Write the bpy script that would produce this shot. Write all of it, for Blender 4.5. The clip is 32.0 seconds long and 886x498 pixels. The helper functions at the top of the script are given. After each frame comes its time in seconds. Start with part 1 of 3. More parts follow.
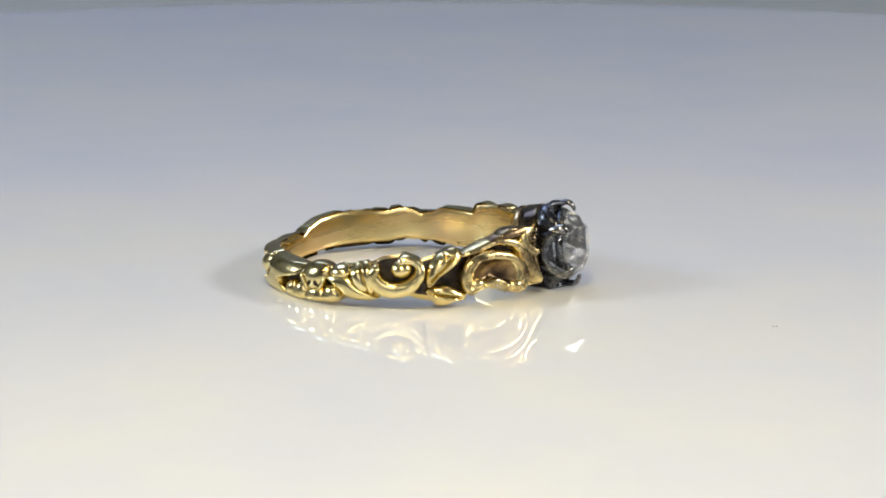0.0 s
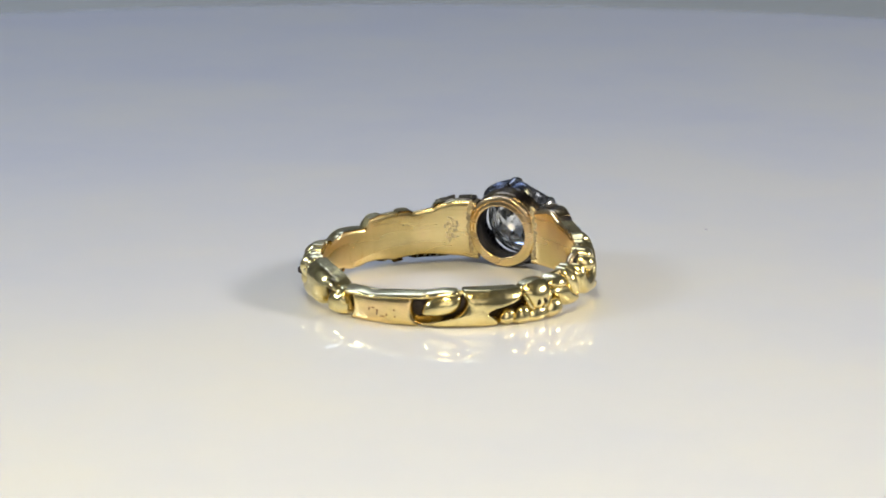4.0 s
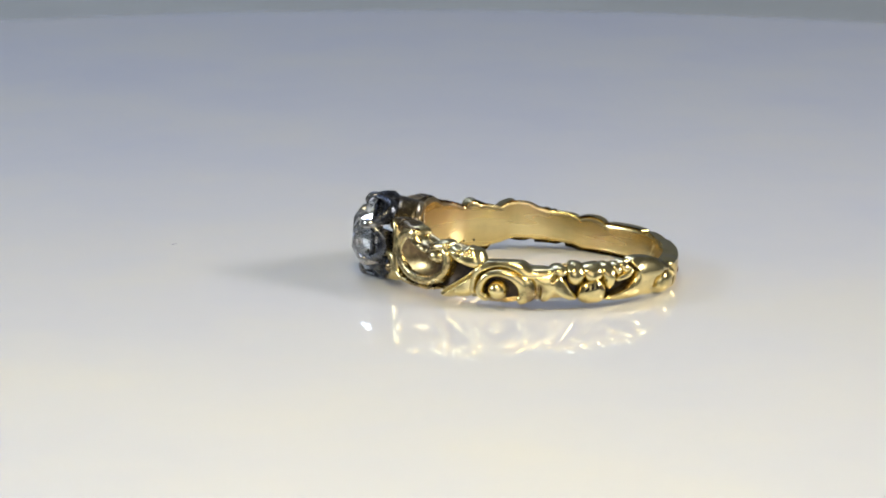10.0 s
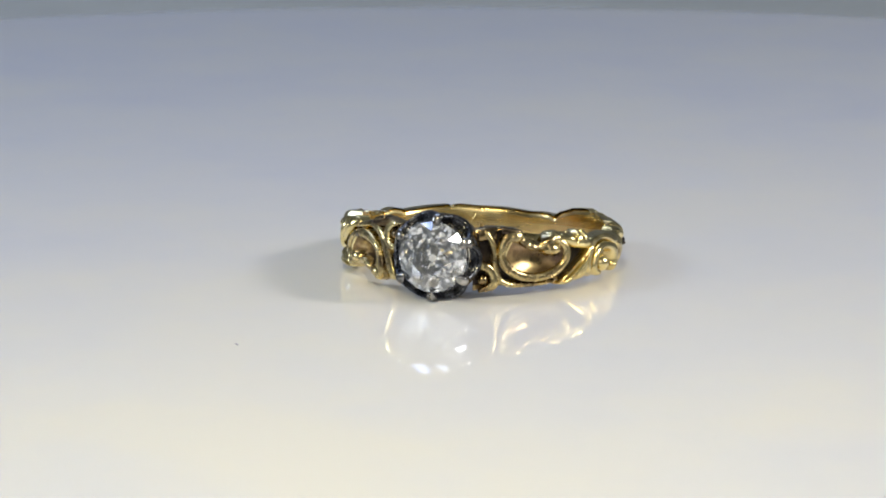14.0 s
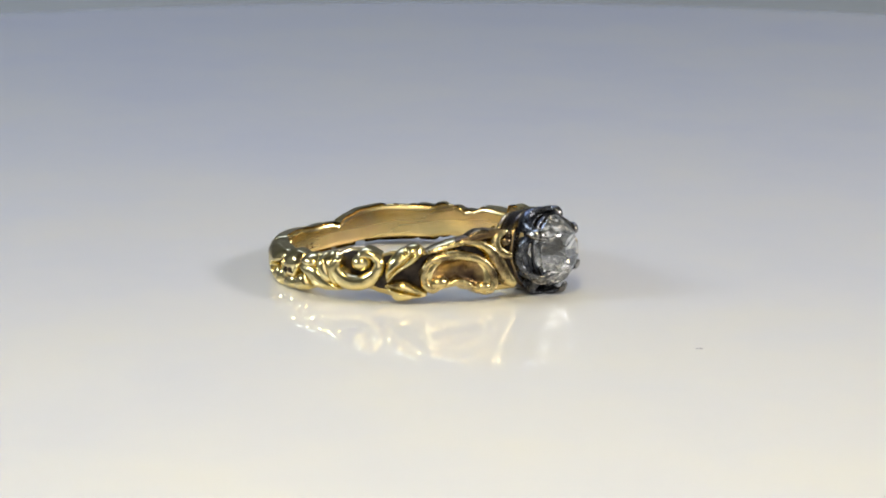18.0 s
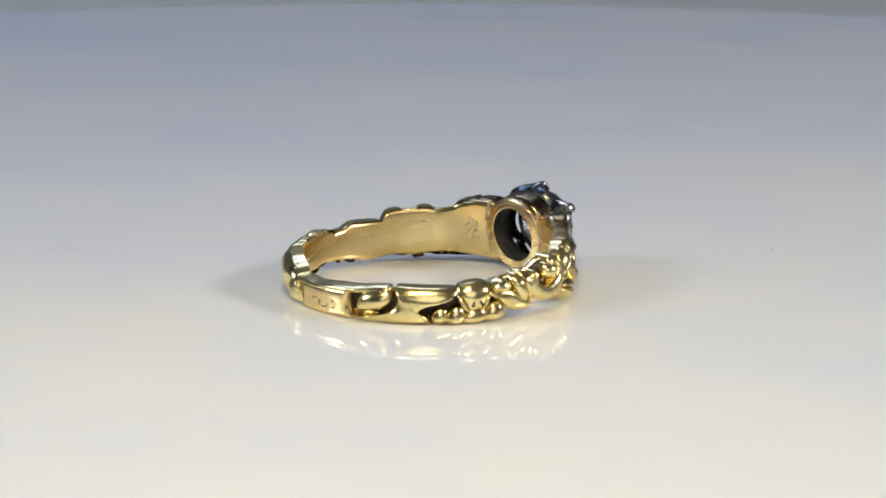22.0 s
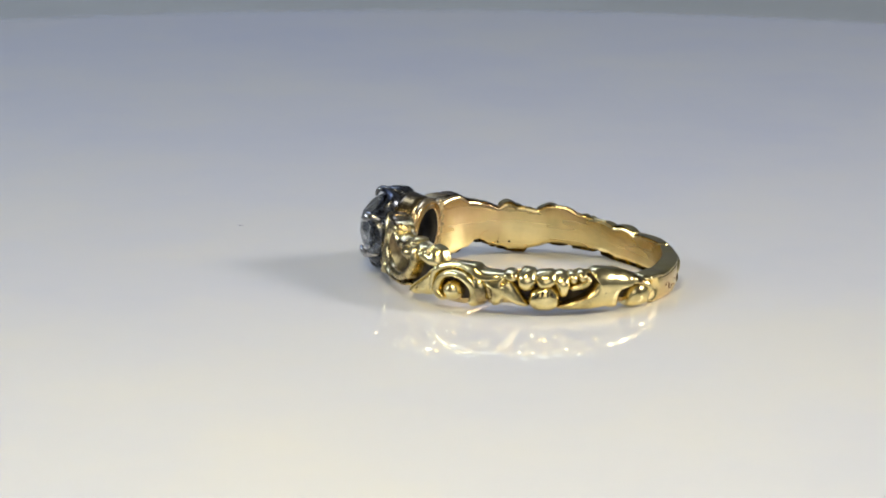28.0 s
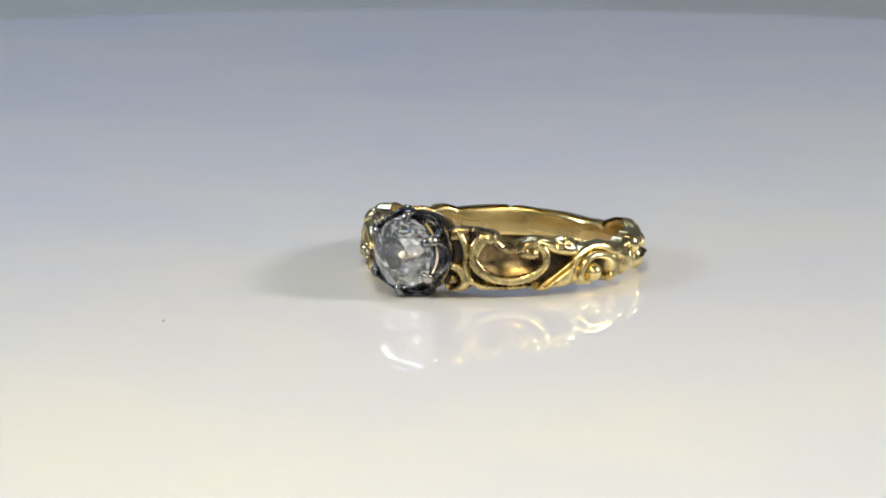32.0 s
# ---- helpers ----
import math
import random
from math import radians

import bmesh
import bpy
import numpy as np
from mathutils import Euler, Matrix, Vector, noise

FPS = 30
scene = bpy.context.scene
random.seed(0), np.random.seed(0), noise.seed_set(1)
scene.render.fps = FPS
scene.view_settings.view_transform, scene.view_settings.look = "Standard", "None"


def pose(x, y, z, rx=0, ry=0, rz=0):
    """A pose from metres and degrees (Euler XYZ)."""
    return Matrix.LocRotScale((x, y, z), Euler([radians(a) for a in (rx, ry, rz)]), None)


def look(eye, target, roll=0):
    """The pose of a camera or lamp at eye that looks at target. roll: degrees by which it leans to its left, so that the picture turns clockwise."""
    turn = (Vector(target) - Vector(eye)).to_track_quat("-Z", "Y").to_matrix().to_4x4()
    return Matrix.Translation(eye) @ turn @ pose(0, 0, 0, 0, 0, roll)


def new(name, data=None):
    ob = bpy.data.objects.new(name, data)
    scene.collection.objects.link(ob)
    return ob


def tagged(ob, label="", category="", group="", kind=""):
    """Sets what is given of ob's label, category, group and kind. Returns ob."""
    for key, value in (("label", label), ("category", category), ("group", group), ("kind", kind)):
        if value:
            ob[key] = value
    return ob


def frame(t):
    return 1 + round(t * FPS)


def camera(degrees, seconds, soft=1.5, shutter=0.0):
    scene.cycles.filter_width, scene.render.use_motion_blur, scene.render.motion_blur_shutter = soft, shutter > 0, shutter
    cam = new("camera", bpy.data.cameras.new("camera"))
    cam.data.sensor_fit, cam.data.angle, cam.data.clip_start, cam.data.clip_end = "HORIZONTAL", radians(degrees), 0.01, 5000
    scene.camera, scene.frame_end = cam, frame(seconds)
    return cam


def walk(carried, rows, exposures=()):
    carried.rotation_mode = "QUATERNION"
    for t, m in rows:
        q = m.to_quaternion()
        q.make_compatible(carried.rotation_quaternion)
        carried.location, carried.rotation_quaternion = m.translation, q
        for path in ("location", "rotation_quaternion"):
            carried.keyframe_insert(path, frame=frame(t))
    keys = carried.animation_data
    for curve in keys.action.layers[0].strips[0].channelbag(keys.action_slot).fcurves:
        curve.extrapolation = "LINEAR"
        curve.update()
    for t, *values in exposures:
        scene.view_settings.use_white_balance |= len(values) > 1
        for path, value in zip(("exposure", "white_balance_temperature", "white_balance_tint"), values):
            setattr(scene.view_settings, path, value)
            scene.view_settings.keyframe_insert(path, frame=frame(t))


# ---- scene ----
# ---- camera: a phone on a stand, close to the turntable ----
SECONDS = 32.0
PERIOD = 19.005                     # one turn of the turntable
mm = 0.001
cam = camera(17.88, SECONDS, soft=1.8)
cam.data.dof.use_dof = True         # the far edge of the plate is out of focus
cam.data.dof.focus_distance, cam.data.dof.aperture_fstop = 0.187, 130
EYE = pose(-0.00188, -0.18398, 0.0440, 90 - 12.868, 0, 0) @ pose(0, 0, 0, 0, 0, 0.265)
walk(cam, [(0.0, EYE), (SECONDS, EYE)], exposures=[
    (0.0, 0.06, 6370, 10), (2.0, 0.02, 6370, 10), (6.0, 0.02, 6370, 10), (8.0, 0.05, 6370, 10), (10.0, 0.02, 6320, 10), (12.0, -0.05, 6250, 10),
    (13.0, -0.07, 6210, 10), (14.0, -0.02, 6230, 10), (17.0, 0.06, 6320, 10), (18.0, 0.03, 6370, 10), (19.0, -0.02, 6370, 10), (20.0, -0.05, 6370, 10), (22.0, -0.02, 6370, 10),
    (24.0, 0.08, 6370, 10), (26.0, 0.02, 6370, 10), (28.0, -0.05, 6290, 10), (29.0, -0.07, 6270, 10), (30.0, -0.02, 6270, 10), (31.0, 0.03, 6370, 10), (32.0, 0.05, 6370, 10)])

# ---- light: a warm lamp over the camera, cooler lamps at both sides, added fills, a dim room ----
world = bpy.data.worlds.new("room_air")
scene.world = world
world.use_nodes = True
world.node_tree.nodes["Background"].inputs["Color"].default_value = (0.55, 0.66, 0.9, 1)
world.node_tree.nodes["Background"].inputs["Strength"].default_value = 0.10


def area_lamp(name, eye, target, size, power, colour):
    data = bpy.data.lights.new(name, "AREA")
    data.shape, data.size, data.energy, data.color = "DISK", size, power, colour
    ob = new(name, data)
    ob.matrix_world = look(eye, target)
    return ob


area_lamp("front_lamp", (-0.008, -0.060, 0.094), (-0.008, -0.05, 0), 0.02, 0.062, (1.0, 0.84, 0.46))
area_lamp("side_lamp_right", (0.27, -0.03, 0.155), (0, -0.03, 0), 0.075, 0.68, (1.0, 0.97, 0.94))
area_lamp("side_lamp_left", (-0.27, -0.03, 0.155), (0, -0.03, 0), 0.075, 0.45, (0.76, 0.87, 1.0))
# Added blue fill with no known source: lifts the far half of the plate.
area_lamp("far_plate_fill", (-0.09, 0.20, 0.28), (-0.09, 0.20, 0), 0.16, 0.335, (0.44, 0.58, 1.0))
# Added fill behind the camera, no real window: brightens the stone and gold fronts.
area_lamp("stone_fill", (0.14, -1.31, 0.68), (0, 0, 0), 1.09, 3.9, (1.0, 0.97, 0.92))
# Added bluish fill under the ceiling, no known fitting: brightens walls and reflections.
area_lamp("room_fill", (0.0, 0.85, 1.88), (0.0, 0.85, 0), 0.7, 5.1, (0.64, 0.76, 1.0))


# ---- materials ----
def material(name):
    mat = bpy.data.materials.new(name)
    mat.use_nodes = True
    nt = mat.node_tree
    return mat, nt, nt.nodes["Principled BSDF"]


def noise_node(nt, scale, detail=4.0, rough=0.55):
    co = nt.nodes.new("ShaderNodeTexCoord")
    tex = nt.nodes.new("ShaderNodeTexNoise")
    tex.inputs["Scale"].default_value = scale
    tex.inputs["Detail"].default_value = detail
    tex.inputs["Roughness"].default_value = rough
    nt.links.new(co.outputs["Object"], tex.inputs["Vector"])
    return tex


def ramp(nt, fac, stops):
    node = nt.nodes.new("ShaderNodeValToRGB")
    els = node.color_ramp.elements
    while len(els) < len(stops):
        els.new(0.5)
    for el, (p, c) in zip(els, stops):
        el.position = p
        el.color = (*c, 1) if len(c) == 3 else c
    nt.links.new(fac, node.inputs["Fac"])
    return node.outputs["Color"]


def spread(nt, fac, low, high, a=0.3, b=0.7):
    node = nt.nodes.new("ShaderNodeMapRange")
    node.inputs["From Min"].default_value, node.inputs["From Max"].default_value = a, b
    node.inputs["To Min"].default_value, node.inputs["To Max"].default_value = low, high
    nt.links.new(fac, node.inputs["Value"])
    return node.outputs["Result"]


def bump(nt, bsdf, height, strength, distance):
    node = nt.nodes.new("ShaderNodeBump")
    node.inputs["Strength"].default_value, node.inputs["Distance"].default_value = strength, distance
    nt.links.new(height, node.inputs["Height"])
    nt.links.new(node.outputs["Normal"], bsdf.inputs["Normal"])


def metal(name, stops, rough, coarse=700, fine=6000, bump_mm=0.01, strength=0.10, metallic=1.0):
    """A cast and worn metal: tone varies by stops over the coarse grain, gloss over the fine one."""
    mat, nt, b = material(name)
    b.inputs["Metallic"].default_value = metallic
    big, small = noise_node(nt, coarse), noise_node(nt, fine, 3)
    nt.links.new(ramp(nt, big.outputs["Fac"], stops), b.inputs["Base Color"])
    nt.links.new(spread(nt, small.outputs["Fac"], rough[0], rough[1]), b.inputs["Roughness"])
    bump(nt, b, small.outputs["Fac"], strength, bump_mm * mm)
    return mat


def worn_lining():
    """Finger-worn gold: streaks along the finger and round the band, reflected reddish and olive tints painted in as
    blotches, hairline scratches.
    """
    mat, nt, b = material("worn_gold_lining")
    b.inputs["Metallic"].default_value = 1.0

    def stretched(scale, stretch, detail=3.0):
        tex = noise_node(nt, scale, detail)
        mp = nt.nodes.new("ShaderNodeMapping")
        mp.inputs["Scale"].default_value = stretch
        nt.links.new(tex.inputs["Vector"].links[0].from_socket, mp.inputs["Vector"])
        nt.links.new(mp.outputs["Vector"], tex.inputs["Vector"])
        return tex.outputs["Fac"]

    reflected_tint = noise_node(nt, 190, 5, 0.6).outputs["Fac"]
    upright = stretched(1100, (1, 1, 0.10))                  # along the finger
    across = stretched(900, (0.14, 0.14, 1))                 # round the band
    fine = stretched(5000, (0.10, 0.10, 1), 2)
    mix = nt.nodes.new("ShaderNodeMix")
    mix.data_type = "RGBA"
    mix.blend_type = "MULTIPLY"
    mix.inputs["Factor"].default_value = 1.0
    # Olive to reddish blotches put the tints of reflections into the colour.
    nt.links.new(ramp(nt, reflected_tint, [(0.32, (0.62, 0.505, 0.23)), (0.48, (0.78, 0.615, 0.285)), (0.64, (0.84, 0.61, 0.325))]), mix.inputs[6])
    nt.links.new(ramp(nt, upright, [(0.30, (0.96, 0.94, 0.91)), (0.55, (1, 1, 1))]), mix.inputs[7])
    nt.links.new(mix.outputs[2], b.inputs["Base Color"])
    add = nt.nodes.new("ShaderNodeMath")
    add.operation = "ADD"
    nt.links.new(across, add.inputs[0])
    nt.links.new(fine, add.inputs[1])
    nt.links.new(spread(nt, across, 0.18, 0.34), b.inputs["Roughness"])
    add2 = nt.nodes.new("ShaderNodeMath")
    add2.operation = "ADD"
    nt.links.new(add.outputs[0], add2.inputs[0])
    nt.links.new(upright, add2.inputs[1])
    wave = nt.nodes.new("ShaderNodeMath")
    wave.operation = "MULTIPLY_ADD"
    wave.inputs[1].default_value = 6.0
    nt.links.new(reflected_tint, wave.inputs[0])
    nt.links.new(add2.outputs[0], wave.inputs[2])
    bump(nt, b, wave.outputs[0], 0.12, 0.03 * mm)
    return mat


GOLD = metal("polished_yellow_gold", [(0.31, (0.34, 0.25, 0.12)), (0.42, (0.75, 0.61, 0.275)), (0.70, (0.89, 0.745, 0.385))], (0.19, 0.26), coarse=600, fine=2500, bump_mm=0.01, strength=0.05)
STAINED = metal("copper_stained_gold", [(0.42, (0.82, 0.66, 0.27)), (0.60, (0.87, 0.66, 0.31)), (0.78, (0.86, 0.58, 0.33))], (0.18, 0.26), coarse=260, fine=2500, strength=0.05)
# Darker copy of the gold for the shoulders: dim reflections put into the colour.
GOLD_SHOULDER = metal("dimmed_shoulder_gold", [(0.33, (0.16, 0.11, 0.06)), (0.47, (0.52, 0.405, 0.19)), (0.68, (0.82, 0.67, 0.32))], (0.22, 0.30), coarse=650, fine=2500, strength=0.05)
GOLD_INNER = worn_lining()
GOLD_DARK = metal("dark_gold", [(0.36, (0.085, 0.06, 0.04)), (0.66, (0.36, 0.26, 0.12))], (0.18, 0.30), coarse=600, strength=0.04)
PATINA = metal("dark_patina", [(0.35, (0.020, 0.017, 0.017)), (0.75, (0.10, 0.075, 0.055))], (0.34, 0.55), coarse=1200, metallic=0.8)
# The brown is part tarnish, part dark reflections painted into the base colour.
BOWL = metal("tarnished_shaded_bowl", [(0.38, (0.08, 0.052, 0.034)), (0.53, (0.26, 0.175, 0.085)), (0.68, (0.68, 0.50, 0.21))], (0.26, 0.38), coarse=420, fine=2500)
SILVER = metal("oxidised_silver", [(0.36, (0.028, 0.029, 0.033)), (0.68, (0.20, 0.205, 0.22))], (0.20, 0.38), coarse=900)
CLAW = metal("rubbed_silver", [(0.36, (0.07, 0.066, 0.062)), (0.62, (0.46, 0.44, 0.41))], (0.16, 0.30), coarse=1400)
ENGRAVED = metal("engraved_mark", [(0.3, (0.16, 0.08, 0.035)), (0.7, (0.36, 0.19, 0.09))], (0.4, 0.6))
SOLDER = metal("grey_solder", [(0.35, (0.36, 0.29, 0.17)), (0.65, (0.68, 0.54, 0.28))], (0.36, 0.55), coarse=2500, fine=9000, strength=0.8)
# Shade inside the collet is put into this near-black colour.
HOLLOW = metal("shaded_hollow", [(0.35, (0.012, 0.010, 0.010)), (0.70, (0.05, 0.04, 0.03))], (0.45, 0.65), metallic=0.3)
STAMP = metal("rubbed_stamp", [(0.38, (0.50, 0.42, 0.26)), (0.62, (0.80, 0.66, 0.38))], (0.25, 0.5), coarse=3000, fine=9000, strength=0.8)

DIAMOND, nt_, b_ = material("old_cut_diamond")
b_.inputs["Base Color"].default_value = (0.97, 0.98, 0.97, 1)
b_.inputs["Roughness"].default_value = 0.0
b_.inputs["IOR"].default_value = 2.42
b_.inputs["Transmission Weight"].default_value = 0.93

PLATTER, nt_, b_ = material("glossy_white_acrylic")
big_, small_ = noise_node(nt_, 36, 4, 0.6), noise_node(nt_, 900, 2)
nt_.links.new(ramp(nt_, big_.outputs["Fac"], [(0.32, (0.78, 0.785, 0.825)), (0.48, (0.82, 0.815, 0.815)), (0.64, (0.86, 0.84, 0.785))]), b_.inputs["Base Color"])
nt_.links.new(spread(nt_, small_.outputs["Fac"], 0.008, 0.02), b_.inputs["Roughness"])
b_.inputs["IOR"].default_value = 1.6
b_.inputs["Coat Weight"].default_value, b_.inputs["Coat IOR"].default_value, b_.inputs["Coat Roughness"].default_value = 0.58, 1.5, 0.012

RIM, nt_, b_ = material("grey_plastic")
b_.inputs["Base Color"].default_value, b_.inputs["Roughness"].default_value = (0.35, 0.35, 0.35, 1), 0.5

TABLE, nt_, b_ = material("grey_table_laminate")
t_ = noise_node(nt_, 40)
nt_.links.new(ramp(nt_, t_.outputs["Fac"], [(0.3, (0.68, 0.66, 0.56)), (0.7, (0.75, 0.73, 0.62))]), b_.inputs["Base Color"])
b_.inputs["Roughness"].default_value = 0.6

WALL, nt_, b_ = material("grey_wall_paint")
t_ = noise_node(nt_, 6)
nt_.links.new(ramp(nt_, t_.outputs["Fac"], [(0.3, (0.56, 0.57, 0.57)), (0.7, (0.62, 0.63, 0.63))]), b_.inputs["Base Color"])
b_.inputs["Roughness"].default_value = 0.85

DUST, nt_, b_ = material("grey_lint")
b_.inputs["Base Color"].default_value, b_.inputs["Roughness"].default_value = (0.40, 0.38, 0.44, 1), 0.9


# ---- mesh helpers (millimetres in, metres out) ----
def mesh_of(name, verts, faces, mat, smooth=True):
    me = bpy.data.meshes.new(name)
    me.from_pydata([(x * mm, y * mm, z * mm) for x, y, z in verts], [], faces)
    bm = bmesh.new()
    bm.from_mesh(me)
    bmesh.ops.recalc_face_normals(bm, faces=bm.faces)
    bm.to_mesh(me)
    bm.free()
    me.materials.append(mat)
    me.polygons.foreach_set("use_smooth", [smooth] * len(me.polygons))
    return me


def part(name, verts, faces, mat, parent, label="", smooth=True):
    ob = new(name, mesh_of(name, verts, faces, mat, smooth))
    ob.parent = parent
    return tagged(ob, label)


def grid_faces(rows, cols, close_rows=False, close_cols=False, base=0):
    out = []
    for i in range(rows if close_rows else rows - 1):
        for j in range(cols if close_cols else cols - 1):
            a, b = i, (i + 1) % rows
            c, d = j, (j + 1) % cols
            out.append((base + a * cols + c, base + a * cols + d, base + b * cols + d, base + b * cols + c))
    return out


def spline(points, per=8, closed=False):
    """A Catmull-Rom curve through points of any size."""
    p = np.array(points, float)
    n = len(p)
    out = []
    for i in range(n if closed else n - 1):
        if closed:
            a, b, c, d = p[(i - 1) % n], p[i], p[(i + 1) % n], p[(i + 2) % n]
        else:
            a, b, c, d = p[max(i - 1, 0)], p[i], p[i + 1], p[min(i + 2, n - 1)]
        for k in range(per):
            t = k / per
            out.append(0.5 * (2 * b + (c - a) * t + (2 * a - 5 * b + 4 * c - d) * t * t + (3 * b - a - 3 * c + d) * t ** 3))
    if not closed:
        out.append(p[-1])
    return np.array(out)


# ---- the setting ----
def lathe(profile, steps=96, centre=(0, 0)):
    """Verts and faces of (radius, z) turned round the z axis."""
    verts = [(centre[0] + r * math.cos(2 * math.pi * k / steps), centre[1] + r * math.sin(2 * math.pi * k / steps), z)
             for k in range(steps) for r, z in profile]
    return verts, grid_faces(steps, len(profile), close_rows=True)


def box_mesh(name, lo, hi, mat):
    bm = bmesh.new()
    bmesh.ops.create_cube(bm, size=1)
    for v in bm.verts:
        v.co = Vector([lo[i] + (hi[i] - lo[i]) * (v.co[i] + 0.5) for i in range(3)])
    me = bpy.data.meshes.new(name)
    bm.to_mesh(me)
    bm.free()
    me.materials.append(mat)
    return new(name, me)


def build_room():
    TOP = -0.034
    table = tagged(new("table"), "matt grey laminate table under the turntable", "table")
    box_mesh("tabletop", (-0.9, -0.55, TOP - 0.03), (0.9, 0.75, TOP), TABLE).parent = table
    for x in (-0.84, 0.84):
        for y in (-0.49, 0.69):
            box_mesh("leg", (x - 0.025, y - 0.025, -0.8), (x + 0.025, y + 0.025, TOP - 0.03), RIM).parent = table
    for name, lo, hi in (("wall_back", (-2, 1.6, -0.8), (2, 1.7, 1.9)), ("wall_front", (-2, -1.7, -0.8), (2, -1.6, 1.9)),
                         ("wall_left", (-2.1, -1.7, -0.8), (-2, 1.7, 1.9)), ("wall_right", (2, -1.7, -0.8), (2.1, 1.7, 1.9)),
                         ("floor", (-2.1, -1.7, -0.86), (2.1, 1.7, -0.8)), ("ceiling", (-2.1, -1.7, 1.9), (2.1, 1.7, 1.96))):
        tagged(box_mesh(name, lo, hi, WALL), "plain grey painted " + name.split("_")[0] + " of the room", "room", kind="structure")


build_room()


def build_turntable():
    table = tagged(new("turntable"), "round turntable with a glossy white acrylic plate", "turntable")
    R, off = 133.0, (0.5, 3.2)
    prof = [(0.01, 0.0), (60, 0.0), (R - 6.0, 0.0), (R - 1.6, 0.0), (R - 1.2, 0.0), (R - 0.4, -0.2), (R, -0.9), (R, -4.0), (R - 0.8, -5.0), (0.01, -5.0)]
    v, f = lathe(prof, 160, off)
    plate = part("plate", v, f, PLATTER, table, "glossy white acrylic plate")
    v, f = lathe([(0.01, -5.0), (118, -5.0), (122, -8), (122, -30), (118, -34), (0.01, -34)], 96)
    part("drive_housing", v, f, RIM, table, "grey plastic turntable housing")
    return table


TURNTABLE = build_turntable()

# ---- the ring: laid flat; its own x axis runs out through the stone, its z axis along the finger hole ----
CENTRE = Vector((-4.448 * mm, 0.434 * mm, 0))
AIM, LEAN, LIFT = -13.3, -6.0, 1.80
RING = tagged(new("ring"), "antique carved yellow gold ring, diamond in dark silver claws", "ring")
DEG = math.pi / 180
SIDE = 9.45                                       # outer radius of the band


def crest(th):
    a = abs((th + 180) % 360 - 180)
    return SIDE + 2.2 * (max(0.0, 45 - a) / 45) ** 2


DEEP = 0.20                                       # extra depth of the cut ground


def ground(th):
    return crest(th) - 0.45 - DEEP


def wrap(th, v, h):
    """A place on the band: degrees from the stone, height along the finger, height over the carved ground.
    The carving rolls over towards the band's upper edge and is filed off flush with both edges."""
    a, roll = th % 360, 0.0
    if 14 <= a <= 346:
        top, low = edge(EDGE_TOP, a) + 0.03, edge(EDGE_LOW, a) - 0.02
        over = max(0.0, v - top, low - v)
        v, h = min(max(v, low - 0.06), top + 0.03), h - 0.35 * over
        u = (v - low) / (top - low)
        roll = (0.25 if min(a, 360 - a) < 34 else 0.18 if 163 < a < 198 else 0.42) * min(1.0, max(0.0, (u - 0.58) / 0.42)) ** 2 + 0.10 * min(1.0, max(0.0, (0.14 - u) / 0.14)) ** 2
    if h > 0:
        n1 = noise.noise(Vector((th * 0.30, v * 1.9, 3.1)))
        h = h * 0.88 * (1 + 0.05 * n1)
    up = max(0.0, h)
    r = ground(th) + h + DEEP * min(1.0, up / 0.35) - roll * (0.15 + 0.85 * min(1.0, up / 0.4))
    return (r * math.cos(th * DEG), r * math.sin(th * DEG), v)


EDGE_TOP = [(14, 4.45), (19, 4.6), (24, 4.6), (28, 4.45), (32, 4.3), (36, 3.6), (41, 3.25), (46, 3.9), (52, 3.9), (59, 3.8), (66, 3.6), (69, 3.0), (84, 3.05), (90, 2.75),
            (96, 2.6), (100, 2.9), (104, 3.0), (112, 2.78), (133, 2.85), (144, 2.65), (153, 2.25), (159.5, 1.7), (164, 1.9), (175, 1.83), (198, 2.05), (211, 2.25), (238, 2.2), (247, 2.55),
            (252, 2.43), (260, 2.8), (267, 2.9), (272, 3.1), (280, 3.55), (284, 3.6), (291, 3.25), (301, 3.55), (306, 3.85), (310, 3.5), (319, 4.0), (326, 4.2), (333, 4.7), (346, 4.3)]
EDGE_LOW = [(14, 0.35), (28, 0.6), (39, 0.65), (50, 0.5), (54, 0.38), (61, 0.50), (66, 0.50), (73, 0.28), (80, 0.26), (87, 0.42), (96, 0.54), (103, 0.60),
            (112, 0.38), (122, 0.38), (134, 0.35), (145, 0.3), (153, 0.14), (164, 0.05), (175, 0.03), (186, 0.03), (197, 0.1), (205, 0.03), (215, 0.03),
            (228, 0.03), (239, 0.08), (250, 0.14), (256, 0.35), (262, 0.5), (272, 0.62), (283, 0.75), (289, 0.5), (296, 0.26), (303, 0.32), (308, 0.6),
            (313, 0.75), (319, 1.2), (324, 0.75), (331, 0.45), (346, 0.5)]


def edge(table, th):
    """Height of the band's edge at th, along the finger, from its height over the plate."""
    for (a, za), (b, zb) in zip(table, table[1:]):
        if a <= th <= b:
            t = (th - a) / (b - a)                        # lobes: round crests, sharp dips
            t = math.sin(math.pi / 2 * t) if zb > za else 1 - math.cos(math.pi / 2 * t)
            return za + (zb - za) * t - LIFT - 0.105 * SIDE * math.cos(th * DEG)
    return 0.0


